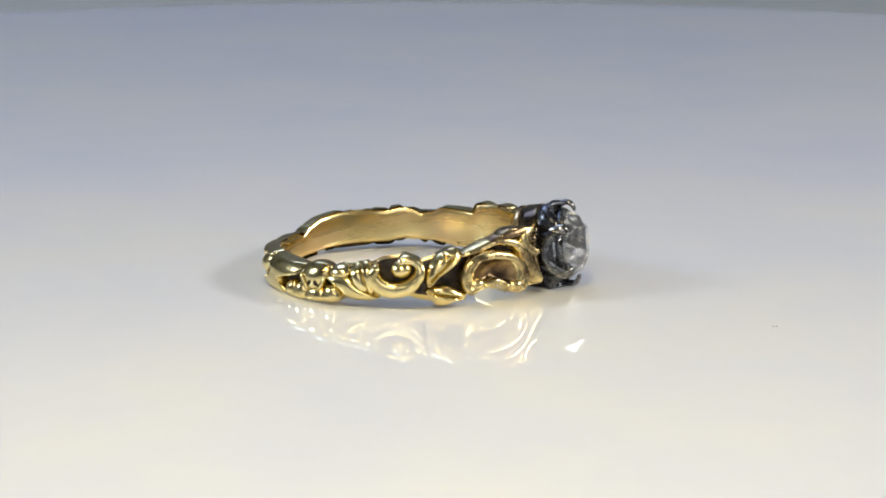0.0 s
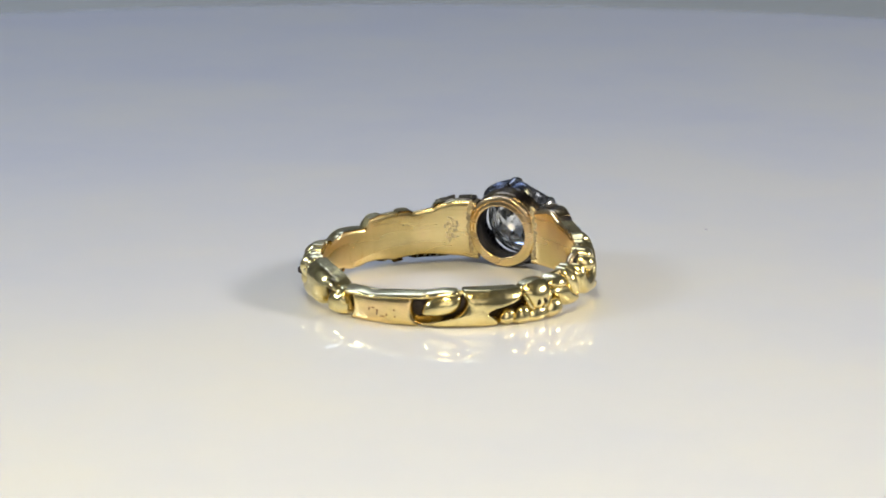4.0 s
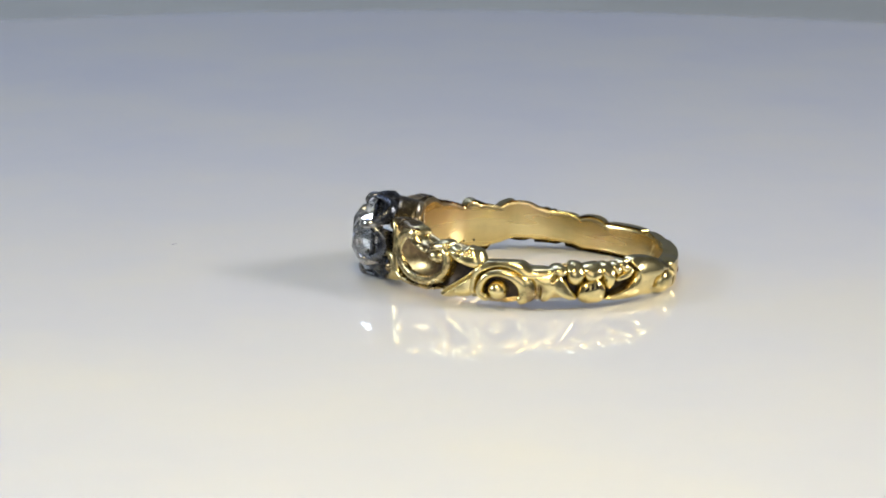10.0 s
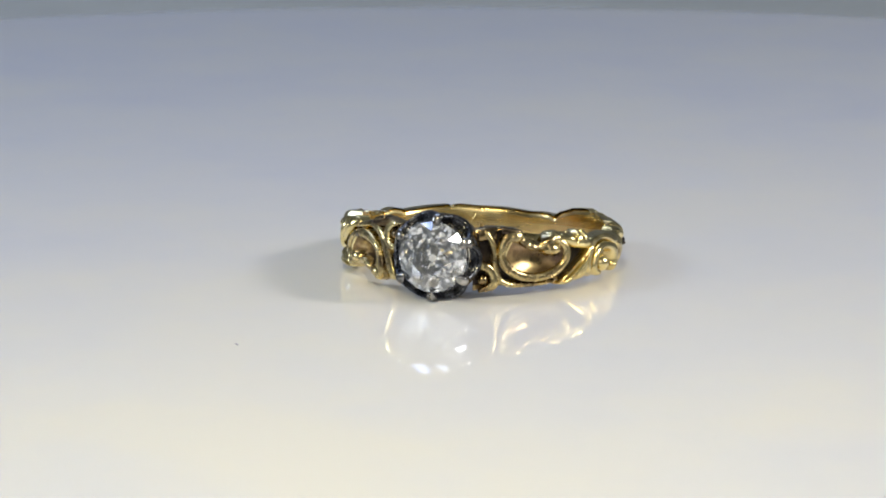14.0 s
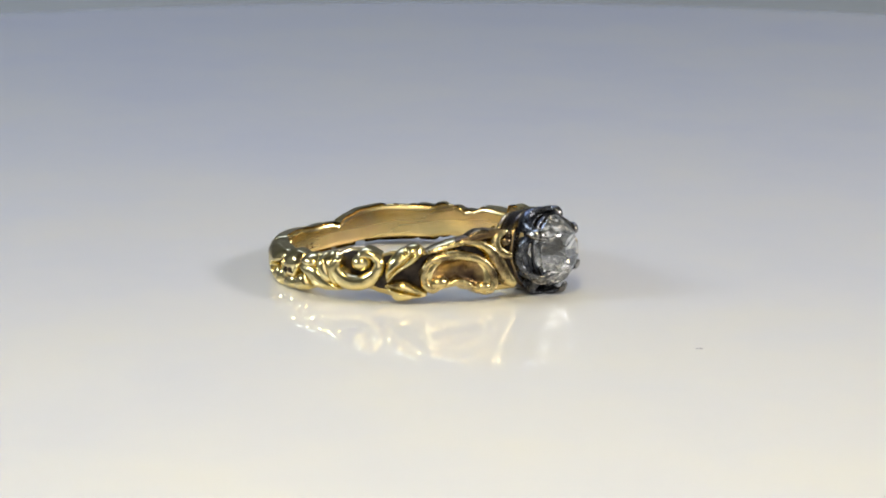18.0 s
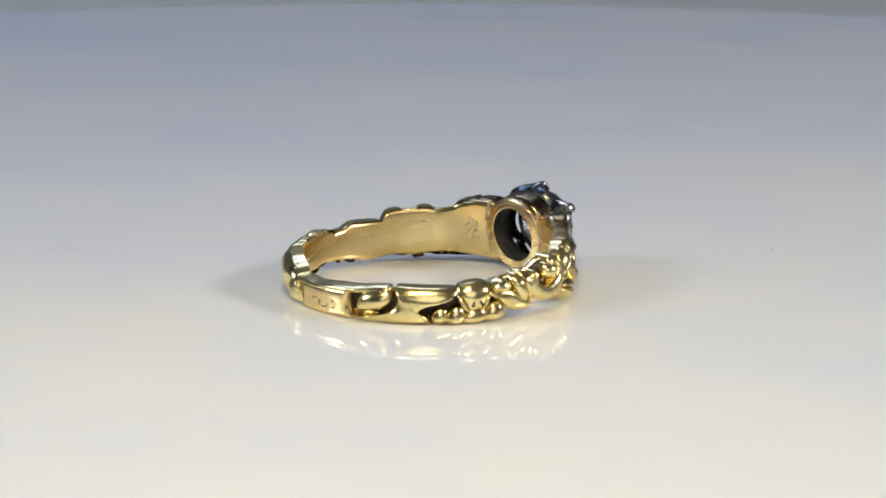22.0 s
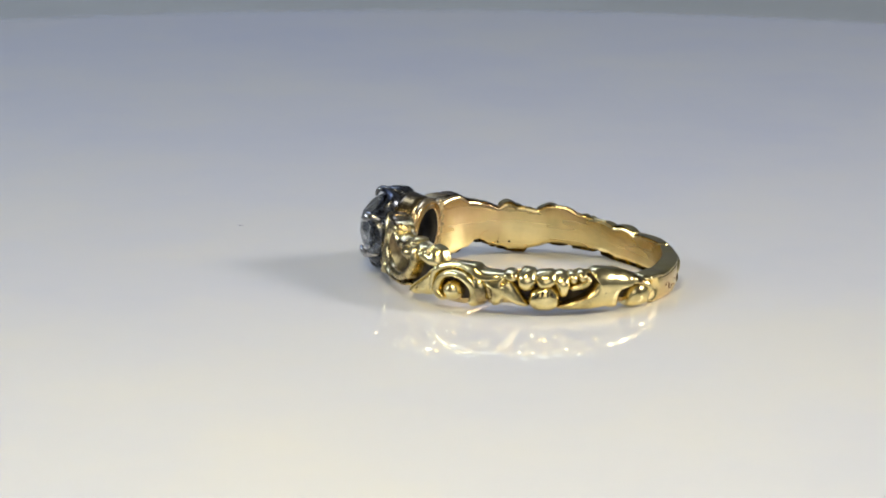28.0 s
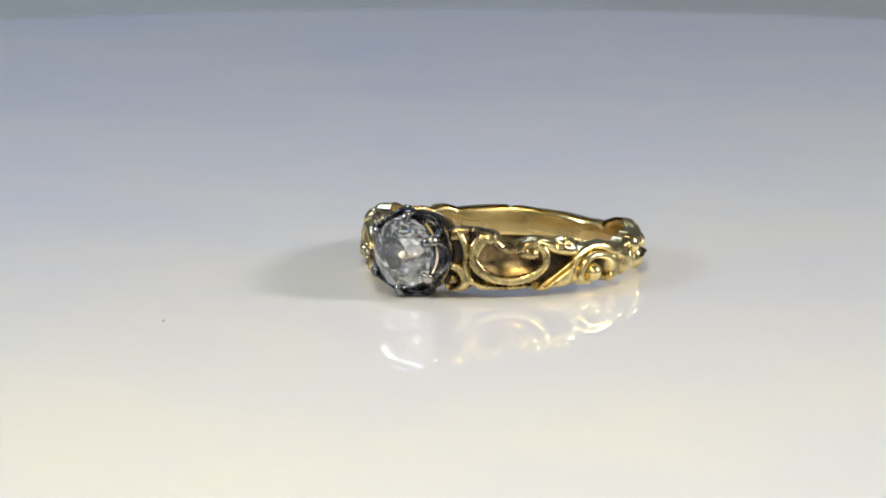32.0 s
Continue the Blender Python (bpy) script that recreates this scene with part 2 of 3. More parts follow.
def build_band():
    """The smooth gold lining and, on it, the dark ground of the carving."""
    rows, n = [], 420
    for k in range(n):
        th = 14 + 332 * k / (n - 1)
        top, low = edge(EDGE_TOP, th) - 0.05, edge(EDGE_LOW, th) + 0.03
        r0, r1 = 8.33, ground(th) - 0.05
        b, outer = 0.13, top
        if 27 < th < 50:                              # the lining stands higher than the carving's notch
            top = max(top, 4.28 - 0.028 * (th - 27) - LIFT - 0.105 * 8.33 * math.cos(th * DEG) - 0.12)
        sec = [(r0 + 0.02, low + b), (r0, low + 0.35), (r0 - 0.03, (low + top) / 2), (r0, top - 0.35), (r0 + 0.02, top - b), (r0 + b, top - 0.02), (r0 + 0.24, top),
               (r1 - b, outer - 0.03), (r1, outer - b), (r1, low + b), (r1 - b, low + 0.03), (r0 + 0.24, low), (r0 + b, low + 0.02)]
        rows += [(r * math.cos(th * DEG), r * math.sin(th * DEG), v) for r, v in sec]
    m = 13
    faces = grid_faces(n, m, close_cols=True) + [tuple(range(m)), tuple(range((n - 1) * m, n * m))]
    lining = part("lining", rows, faces, GOLD_INNER, RING, "smooth worn gold inside of the band")
    rows = []
    for k in range(n):
        th = 14 + 332 * k / (n - 1)
        top, low = edge(EDGE_TOP, th) - 0.12, edge(EDGE_LOW, th) + 0.34
        g = ground(th)
        r1 = min(8.6, g - 0.3)
        sec = [(r1, low), (g - 0.10, low), (g, low + 0.12), (g, (low + top) / 2), (g, top - 0.22), (g - 0.12, top - 0.05), (r1, top)]
        rows += [(r * math.cos(th * DEG), r * math.sin(th * DEG), v) for r, v in sec]
    faces = grid_faces(n, 7, close_cols=True) + [tuple(range(7)), tuple(range((n - 1) * 7, n * 7))]
    part("carved_ground", rows, faces, PATINA, RING, "dark tarnished ground between the carved scrolls")
    return lining


LINING = build_band()


# ---- carving: strips, domes and dishes laid on the band ----
def turned_over(th, v, side):
    """The same place on the other half of the band, which is worked slightly lower."""
    return (th, v) if side > 0 else (-th, -v - 0.2 - 0.4 * math.cos(th * DEG))


def flip(points, side):
    return [(*turned_over(th, v, side), *rest) for th, v, *rest in points]


def strip(name, points, height, side, mat=GOLD, per=7):
    """A raised strip along points (degrees, height, half width in mm)."""
    c = spline(flip(points, side), per)
    s, v, w = c[:, 0] * DEG * SIDE, c[:, 1], np.maximum(c[:, 2] * 1.28, 0.02)
    ds, dv = np.gradient(s), np.gradient(v)
    ln = np.hypot(ds, dv) + 1e-9
    ns, nv = -dv / ln, ds / ln
    n, cols = len(c), 11
    verts = []
    for i in range(n):
        e = min(i, n - 1 - i) / (per * 0.6)
        end = math.sqrt(max(0.0, 1 - (1 - min(e, 1.0)) ** 2))
        end = max(end, 0.05)
        for j in range(cols):
            q = -1 + 2 * j / (cols - 1)
            if abs(q) > 0.99:
                h = -0.45
            else:
                h = height * end * math.sqrt(max(0.0, 1 - abs(q) ** 2.8))
            o = q if abs(q) < 0.99 else math.copysign(0.93, q)
            verts.append(wrap((s[i] + ns[i] * w[i] * o * end) / (DEG * SIDE), v[i] + nv[i] * w[i] * o * end, h))
    faces = grid_faces(n, cols) + [tuple(range(cols)), tuple(range((n - 1) * cols, n * cols))]
    return part(name, verts, faces, mat, RING)


def dome(name, th, v, rs, rv, height, side, turn=0.0, mat=GOLD, power=0.5):
    """A rounded boss at (degrees, height), rs by rv mm."""
    rings, spokes = 8, 28
    ca, sa = math.cos(turn * DEG), math.sin(turn * DEG)
    verts = []
    for i in range(rings + 1):
        rho = math.sin(min(i / (rings - 1), 1.0) * math.pi / 2)
        for k in range(spokes):
            a = 2 * math.pi * k / spokes
            c, s = math.cos(a), math.sin(a)
            x, y = rs * rho * c, rv * rho * s
            h = height * max(0.0, 1 - rho ** 2) ** power if i < rings else -0.5
            t1, v1 = turned_over(th, v, side)
            verts.append(wrap(t1 + (x * ca - y * sa) * side / (DEG * SIDE), v1 + (x * sa + y * ca) * side, h))
    faces = grid_faces(rings + 1, spokes, close_cols=True)
    return part(name, verts, faces, mat, RING)


def dish(name, outline, rim, depth, side, floor=0.74):
    """A spoon-shaped hollow inside an outline of (degrees, height): bright worn wall, floor brown with tarnish and
    painted-in dark reflections.
    """
    o = spline(flip(outline, side), 6, closed=True)
    mid = o.mean(0)
    for piece, a, b, mat in ((name, 0.02, floor, BOWL), ("bowl_wall", floor - 0.02, 1.16, GOLD)):
        rings, verts = 7, []
        for i in range(rings + 1):
            rho = a + (b - a) * i / rings
            for p in o:
                q = mid + (p - mid) * rho
                verts.append(wrap(q[0], q[1], max(0.012, rim - depth * (1 - min(rho, 1.0) ** 2.3) - (0.004 if piece == name else 0))))
        part(piece, verts, grid_faces(rings + 1, len(o), close_cols=True), mat, RING)


def pad(name, outline, height, power=0.5, flat=3.0, mat=GOLD, creases=()):
    """A cushion of gold inside an outline of (degrees, height), cut by creases from place to place."""
    o = spline(outline, 7, closed=True)
    mid = o.mean(0)
    o = mid + (o - mid) * (1.12 if name != "tongue_leaf" else 1.03)
    rings, verts = 15, []
    lines = [(np.array((a * DEG * SIDE, b)), np.array((c * DEG * SIDE, d))) for a, b, c, d in creases]
    for i in range(rings + 1):
        rho = math.sin(min(i / (rings - 1), 1.0) * math.pi / 2)
        h = height * max(0.0, 1 - rho ** flat) ** power if i < rings else -0.45
        for p in o:
            q = mid + (p - mid) * max(rho, 0.02)
            cut = 1.0
            for a, b in lines:
                x = np.array((q[0] * DEG * SIDE, q[1]))
                t = min(1.0, max(0.0, float((x - a) @ (b - a) / ((b - a) @ (b - a)))))
                cut = min(cut, 1 - 0.6 * math.exp(-(float(np.linalg.norm(x - a - t * (b - a))) / 0.085) ** 2))
            verts.append(wrap(*q, h * cut if h > 0 else h))
    return part(name, verts, grid_faces(rings + 1, len(o), close_cols=True), mat, RING)


def block(name, start, stop, depth, proud, label):
    """A shoulder of the band beside the head: filed flat on top, its corners rounded."""
    rows, cols, verts = 14, 28, []
    for i in range(rows):
        e = 2 * i / (rows - 1) - 1
        th = start + (stop - start) * (i / (rows - 1))
        top = edge(EDGE_TOP, th % 360) + 0.02
        r1, v0, v1 = crest(th) + proud, top - depth, top
        k = (1 - abs(e) ** 8) ** 0.125 if i not in (0, rows - 1) else 0.55
        rm, vm = (8.55 + r1) / 2, (v0 + v1) / 2
        for j in range(cols):
            p = 2 * math.pi * j / cols
            c, q = math.cos(p), math.sin(p)
            f = (abs(c) ** 4 + abs(q) ** 4) ** (-1 / 4) * (0.9 + 0.1 * k)
            r, v = rm + (r1 - 8.55) / 2 * c * f, vm + (v1 - v0) / 2 * q * f
            verts.append((r * math.cos(th * DEG), r * math.sin(th * DEG), v))
    return part(name, verts, grid_faces(rows, cols, close_cols=True) + [tuple(range(cols)), tuple(range((rows - 1) * cols, rows * cols))], GOLD_DARK, RING, label)


def build_near_head(side):
    """What both shoulders have beside the stone."""
    strip("small_scroll", [(16.0, -0.72, 0.2), (19, -0.75, 0.28), (21.6, -1.15, 0.3), (22.2, -1.75, 0.3), (19.8, -2.2, 0.28), (16, -2.35, 0.2)], 0.66, side, mat=GOLD_SHOULDER)
    dome("small_bulb", 18.0, -1.6, 0.42, 0.42, 0.6, side, mat=GOLD_DARK)


def build_half_upper():
    """The half whose great scroll opens upwards."""
    build_near_head(1)
    dish("scroll_bowl", [(27, 0.6), (25.8, -0.4), (29.5, -1.1), (35, -1.45), (42, -1.4), (48, -1.05), (52, -0.4), (52.5, 0.3), (49, 0.9),
                         (44, 0.82), (40, 0.7), (36, 0.8), (31, 1.25)], 0.62, 0.61, 1, floor=0.97)
    strip("c_scroll", [(33.0, 1.08, 0.26), (30.6, 1.36, 0.36), (27.6, 1.28, 0.36), (25.3, 0.75, 0.30), (24.6, 0.1, 0.26), (26.0, -0.50, 0.30), (29.4, -1.06, 0.31), (34.8, -1.42, 0.31),
                       (41.8, -1.42, 0.31), (48.2, -1.05, 0.31), (52.4, -0.42, 0.27), (53.4, 0.26, 0.28), (51.8, 0.78, 0.28), (48.2, 0.98, 0.26)], 0.76, 1, mat=GOLD_SHOULDER)
    dome("scroll_bulb", 46.4, 0.46, 0.86, 0.60, 0.86, 1, mat=GOLD_SHOULDER, turn=-8)
    dome("scroll_bulb", 30.2, 1.24, 0.72, 0.52, 0.84, 1, mat=GOLD_SHOULDER)
    strip("scroll_lip", [(32.2, 1.20, 0.30), (34.0, 0.90, 0.30), (36.8, 0.68, 0.30), (40.2, 0.64, 0.30), (43.6, 0.84, 0.32), (47.4, 1.10, 0.32), (51.6, 1.24, 0.26)], 0.80, 1, mat=GOLD_SHOULDER)
    strip("scroll_cap", [(44.5, 1.1, 0.24), (48.5, 1.22, 0.38), (52, 1.1, 0.24)], 0.66, 1)
    strip("stem", [(17.0, 1.85, 0.18), (20.4, 1.04, 0.20), (21.8, 0.30, 0.19), (22.2, -0.60, 0.19), (24.2, -1.52, 0.19), (28.3, -1.90, 0.18), (35.0, -1.96, 0.16), (43.0, -1.86, 0.13), (50.0, -1.6, 0.08)], 0.66, 1, mat=GOLD_SHOULDER)
    pad("acanthus_leaf", [(50.9, 1.05), (53.4, 1.34), (57.5, 1.30), (61.1, 1.54), (64.2, 1.60), (66.9, 1.20), (68.3, 0.62), (65.2, 0.34), (60.7, 0.38), (56.0, 0.54)], 0.78,
        creases=((57.6, 1.7, 58.8, 0.95), (62.0, 1.7, 62.6, 1.05)))
    pad("acanthus_leaf", [(51.0, -1.95), (54.3, -1.31), (57.9, -0.88), (63.6, -0.12), (66.2, 0.32), (67.6, 0.20), (66.4, -0.45), (65.8, -1.07), (64.1, -1.55), (61.0, -1.72), (58.8, -1.72),
                          (57.1, -1.52), (55.5, -1.95)], 0.76, creases=((53.0, -1.75, 66.4, 0.0), (57.0, -1.9, 57.6, -1.45)))
    strip("scroll_stem", [(101, 1.00, 0.14), (96, 0.80, 0.24), (91.5, 0.62, 0.30), (87.6, 0.62, 0.32), (83.4, 0.92, 0.32), (77, 1.04, 0.32), (70.6, 0.66, 0.27), (66.9, 0.02, 0.22), (66.2, -0.85, 0.20),
                          (67.2, -1.42, 0.16)], 0.66, 1)
    strip("spiral_scroll", [(84.6, -1.30, 0.26), (87.0, -1.08, 0.36), (87.4, -0.60, 0.38), (85.4, -0.06, 0.34), (81.6, 0.28, 0.27), (76.4, 0.36, 0.24), (72.2, 0.08, 0.24), (69.8, -0.50, 0.24),
                            (69.4, -1.05, 0.25), (71.4, -1.34, 0.24), (74.0, -1.40, 0.18)], 0.78, 1)
    dome("spiral_bulb", 76.4, -0.80, 0.70, 0.66, 0.94, 1)
    pad("scroll_leg", [(83.6, 0.24), (88.2, 0.50), (91.4, -0.02), (92.0, -0.75), (90.2, -1.22), (86.0, -1.36), (86.4, -0.60)], 0.76, flat=2.6)
    pad("fleur_leaf", [(88.8, 0.60), (92.7, 0.74), (97.0, 1.05), (100.1, 0.78), (103.7, 0.14), (107.9, -0.74), (105.4, -0.88), (101.7, -0.68), (99.1, -0.54), (97.3, -0.97), (94.7, -1.11), (92.4, -0.54),
                       (90.4, 0.1)], 0.72, creases=((93.4, -0.95, 93.0, -0.1), (100.4, 0.9, 97.6, 0.35)))
    pad("leaf_fold", [(96.5, 0.92), (99.0, 1.22), (102.4, 1.18), (103.4, 0.80), (100.4, 0.60)], 0.72)
    pad("petal", [(103.5, 1.01), (105.7, 1.46), (109.0, 1.50), (110.7, 1.03), (109.9, 0.40), (107.2, 0.12), (104.4, 0.36)], 0.80, flat=2.4)
    pad("petal", [(110.2, 1.09), (113.3, 1.41), (117.5, 1.49), (119.0, 0.89), (116.5, 0.49), (112.7, 0.38)], 0.72, flat=2.4)
    pad("petal", [(108.9, -0.46), (109.8, 0.10), (112.2, 0.36), (117.0, 0.50), (119.9, 0.08), (120.2, -0.55), (118.0, -0.98), (113.5, -1.07), (110.4, -0.90)], 0.84, flat=2.4)
    pad("petal", [(117.9, 1.16), (120.5, 1.45), (123.2, 1.36), (124.3, 0.86), (123.8, 0.17), (121.7, -0.06), (119.5, 0.37)], 0.78, flat=2.4)
    pad("berry", [(123.3, 1.21), (124.9, 1.50), (127.1, 1.40), (127.5, 0.99), (125.5, 0.80)], 0.60, flat=2.2)
    pad("berry", [(127.1, 1.36), (129.2, 1.62), (131.4, 1.47), (131.6, 1.09), (129.1, 0.91)], 0.58, flat=2.2)
    for th, v, turn in ((111.6, -0.05, 50), (113.6, 0.10, 75), (115.6, 0.14, 95), (117.6, 0.10, 120)):
        dome("petal_groove", th, v, 0.30, 0.09, 1.02, 1, turn=turn, mat=PATINA)
    strip("wedge_rail", [(124.2, 0.50, 0.14), (127.4, 0.66, 0.18), (130.6, 0.86, 0.18), (133.2, 1.26, 0.14)], 0.62, 1)
    pad("tongue_leaf", [(133.6, 1.57), (135.2, 1.03), (133.7, 0.49), (129.6, -0.02), (125.0, -0.33), (120.7, -0.65), (120.4, -0.84), (125.8, -0.92), (133.4, -0.87), (139.9, -0.72), (145.6, -0.79),
                        (145.9, -0.19), (147.2, 0.37), (150.5, 0.74), (155.9, 0.86), (158.2, 1.17), (153.5, 1.63), (144.0, 1.83), (138.5, 1.84)], 0.74, flat=4.5)
    strip("curl_neck", [(149.5, 1.12, 0.24), (153.5, 1.02, 0.30), (158.0, 0.86, 0.28), (161.6, 0.50, 0.24), (163.2, -0.1, 0.16)], 0.70, 1)
    pad("curl", [(152.0, -0.59), (152.3, 0.09), (154.9, 0.53), (159.0, 0.72), (162.4, 0.44), (163.6, -0.15), (162.4, -0.70), (157.6, -0.90), (153.6, -0.86)], 0.76, flat=2.3)


def build_half_lower():
    """The half whose great scroll opens downwards."""
    build_near_head(-1)
    dish("scroll_bowl", [(-28.3, -1.4), (-28, -0.6), (-30.5, 0.0), (-34, 0.38), (-38.2, 0.5), (-43.5, 0.38), (-47.5, -0.05), (-49.5, -0.7), (-48, -1.3), (-44, -1.38),
                         (-40.5, -1.15), (-36, -1.3), (-31.5, -1.6)], 0.62, 0.61, 1, floor=0.97)
    strip("c_scroll", [(-45.6, -1.24, 0.20), (-48.8, -1.46, 0.28), (-51.2, -1.18, 0.27), (-52.0, -0.62, 0.26), (-51.2, -0.08, 0.25), (-48.8, 0.34, 0.25), (-45.2, 0.52, 0.30), (-39.8, 0.61, 0.31),
                       (-33.6, 0.40, 0.30), (-28.4, -0.02, 0.26), (-25.4, -0.70, 0.27), (-24.6, -1.36, 0.29), (-26.2, -1.92, 0.29), (-29.6, -1.98, 0.24)], 0.76, 1, mat=GOLD_SHOULDER)
    dome("scroll_bulb", -46.6, -1.10, 0.80, 0.50, 0.84, 1, mat=GOLD_SHOULDER)
    dome("scroll_bulb", -28.8, -1.72, 0.68, 0.48, 0.84, 1, mat=GOLD_SHOULDER)
    strip("scroll_lip", [(-44.0, -1.42, 0.22), (-41.6, -1.26, 0.24), (-38.8, -1.14, 0.22), (-36.2, -1.26, 0.22), (-32.4, -1.68, 0.24)], 0.70, 1, mat=GOLD_SHOULDER)
    strip("stem", [(-15.8, -2.0, 0.2), (-19.4, -1.2, 0.36), (-22.3, -0.1, 0.38), (-24.6, 0.62, 0.32), (-28.5, 1.12, 0.26), (-35, 1.34, 0.22), (-43, 1.16, 0.22), (-52, 0.85, 0.12)], 0.64, 1, mat=GOLD_SHOULDER)
    strip("stem_rim", [(-16, 1.75, 0.16), (-21, 1.72, 0.28), (-28, 1.60, 0.24), (-36, 1.42, 0.16), (-45, 1.2, 0.12)], 0.62, 1, mat=BOWL)
    pad("acanthus_leaf", [(-66.9, -0.38), (-66.0, 0.36), (-64.3, 0.78), (-61.8, 1.09), (-58.6, 1.31), (-54.2, 1.60), (-51.8, 1.40), (-51.6, 0.91), (-54.8, 0.41), (-58.3, 0.08), (-63.1, -0.34),
                          (-66.0, -0.76)], 0.80, creases=((-66.0, -0.4, -56.0, 0.9), (-59.2, 1.6, -57.8, 0.85)))
    pad("acanthus_leaf", [(-67.3, -1.01), (-63.3, -0.78), (-58.8, -0.84), (-55.0, -1.26), (-52.0, -1.60), (-52.4, -2.00), (-57.1, -1.96), (-60.6, -2.08), (-63.9, -1.98), (-65.7, -1.50)], 0.80,
        creases=((-66.8, -1.1, -54.0, -1.75),))
    strip("spiral_scroll", [(-85.6, 0.95, 0.24), (-87.4, 0.66, 0.34), (-88.0, 0.16, 0.46), (-86.0, -0.36, 0.48), (-81.8, -0.70, 0.48), (-75.9, -0.66, 0.46), (-71.2, -0.16, 0.38),
                            (-69.4, 0.52, 0.30), (-71.2, 1.05, 0.30), (-74.9, 1.22, 0.30), (-78.2, 0.98, 0.24)], 0.82, 1)
    dome("spiral_bulb", -76.8, 0.62, 0.74, 0.62, 0.94, 1)
    pad("leaf_fold", [(-108.0, 0.61), (-104.7, 1.01), (-100.3, 0.95), (-98.5, 0.42), (-102.5, 0.23)], 0.74, flat=2.4)
    pad("leaf_fold", [(-97.6, 0.77), (-94.5, 1.07), (-92.4, 0.54), (-91.0, -0.53), (-94.0, -0.76), (-96.9, -0.03)], 0.76, flat=2.4)
    pad("leaf_fold", [(-93.4, 0.95), (-90.6, 1.10), (-88.6, 0.50), (-88.0, -0.50), (-90.4, -0.86), (-91.8, 0.0)], 0.70, flat=2.4)
    pad("fleur_leaf", [(-109.1, 0.33), (-104.6, 0.45), (-99.0, 0.24), (-94.9, -0.37), (-88.6, -1.10), (-92.8, -1.32), (-99.8, -1.05), (-102.6, -0.62), (-106.2, -0.08)], 0.68)
    pad("petal", [(-120.9, 0.76), (-117.0, 1.22), (-110.3, 1.13), (-108.0, 0.54), (-110.5, -0.17), (-114.1, -0.62), (-117.2, -0.56), (-119.7, 0.12)], 0.74, flat=2.6)
    pad("petal", [(-133.0, -0.80), (-130.6, -0.22), (-127.0, -0.24), (-126.1, -0.92), (-130.0, -1.36)], 0.74, flat=2.2)
    pad("petal", [(-127.2, -0.92), (-124.9, -0.24), (-120.9, -0.16), (-119.2, -0.74), (-121.2, -1.40), (-125.3, -1.40)], 0.90, flat=2.2)
    pad("petal", [(-121.0, -0.89), (-117.6, -0.46), (-111.9, -0.50), (-110.2, -1.03), (-114.2, -1.46), (-119.5, -1.44)], 0.82, flat=2.4)
    pad("petal", [(-111.8, -0.92), (-109.1, -0.32), (-104.9, -0.30), (-102.7, -1.00), (-105.1, -1.54), (-109.7, -1.48)], 0.90, flat=2.2)
    for th, turn in ((-116.2, 70), (-113.0, 110)):
        dome("petal_groove", th, -0.05, 0.32, 0.13, 0.94, 1, turn=turn, mat=PATINA)
    strip("wedge_rail", [(-121.9, 0.65, 0.12), (-119.9, -0.10, 0.15), (-117.5, -0.60, 0.12)], 0.66, 1)
    strip("wedge_rail", [(-108.6, 0.40, 0.12), (-111.2, -0.24, 0.15), (-114.1, -0.70, 0.12)], 0.66, 1)
    pad("tongue_leaf", [(-145.7, 1.30), (-134.6, 1.40), (-126.7, 1.27), (-121.4, 0.78), (-123.1, 0.36), (-127.8, 0.31), (-132.7, 0.06), (-136.7, -0.27), (-133.2, -0.88), (-134.0, -1.20), (-145.1, -1.15),
                        (-158.9, -1.02), (-165.0, -0.72), (-156.3, -0.56), (-148.4, -0.07), (-145.6, 0.55)], 0.74, flat=4.5)
    pad("curl", [(-162.6, 0.10), (-160.0, 0.84), (-153.0, 1.24), (-148.4, 0.98), (-148.4, 0.42), (-151.6, -0.04), (-157.0, -0.22), (-161.6, -0.14)], 0.74, flat=2.6)


def build_plaque():
    """The plain field at the back, hollowed at both ends."""
    rows, cols, verts = 15, 33, []
    for i in range(rows):
        q = -1 + 2 * i / (rows - 1)
        v = 0.05 + 1.02 * q
        half = 12.9 + 2.6 * q * q - 0.9 * q
        for j in range(cols):
            p = -1 + 2 * j / (cols - 1)
            border = min(1 - abs(p), (1 - abs(q)) * 0.45) / 0.10
            h = 0.52 * math.sqrt(max(0.0, 1 - max(0.0, 1 - border) ** 2)) if 0 < border else -0.3
            verts.append(wrap(180.2 + half * p, v, h))
    return part("plaque", verts, grid_faces(rows, cols), STAINED, RING, "plain copper-stained gold field with faint engraved marks")


build_half_upper()
build_half_lower()
for start_, stop_, depth_, proud_ in ((15.6, 22.6, 0.95, -0.12), (24.2, 32.6, 0.55, 0.02), (-23.5, -15.0, 0.55, -0.38), (-33.0, -24.6, 0.40, -0.10)):
    block("shoulder_block", start_, stop_, depth_, proud_, "dark gold shoulder filed flat on top")
PLAQUE = build_plaque()
strip("edge_rail", [(150 + 6.2 * k, edge(EDGE_TOP, 150 + 6.2 * k) - 0.14, 0.15) for k in range(11)], 0.56, 1)
for th_, v_, rs_, rv_, turn_ in ((175.5, 0.10, 0.16, 0.05, 75), (177.2, 0.20, 0.18, 0.05, 0), (179.0, -0.05, 0.30, 0.05, 85), (181.2, -0.30, 0.28, 0.05, 0),
                                 (183.0, -0.18, 0.16, 0.05, 80), (186.2, 0.18, 0.08, 0.07, 0), (186.4, -0.25, 0.08, 0.07, 0)):
    dome("engraved_bar", th_, v_, rs_ * 1.25, rv_ * 1.5, 0.57, 1, turn=turn_, mat=ENGRAVED, power=0.2)


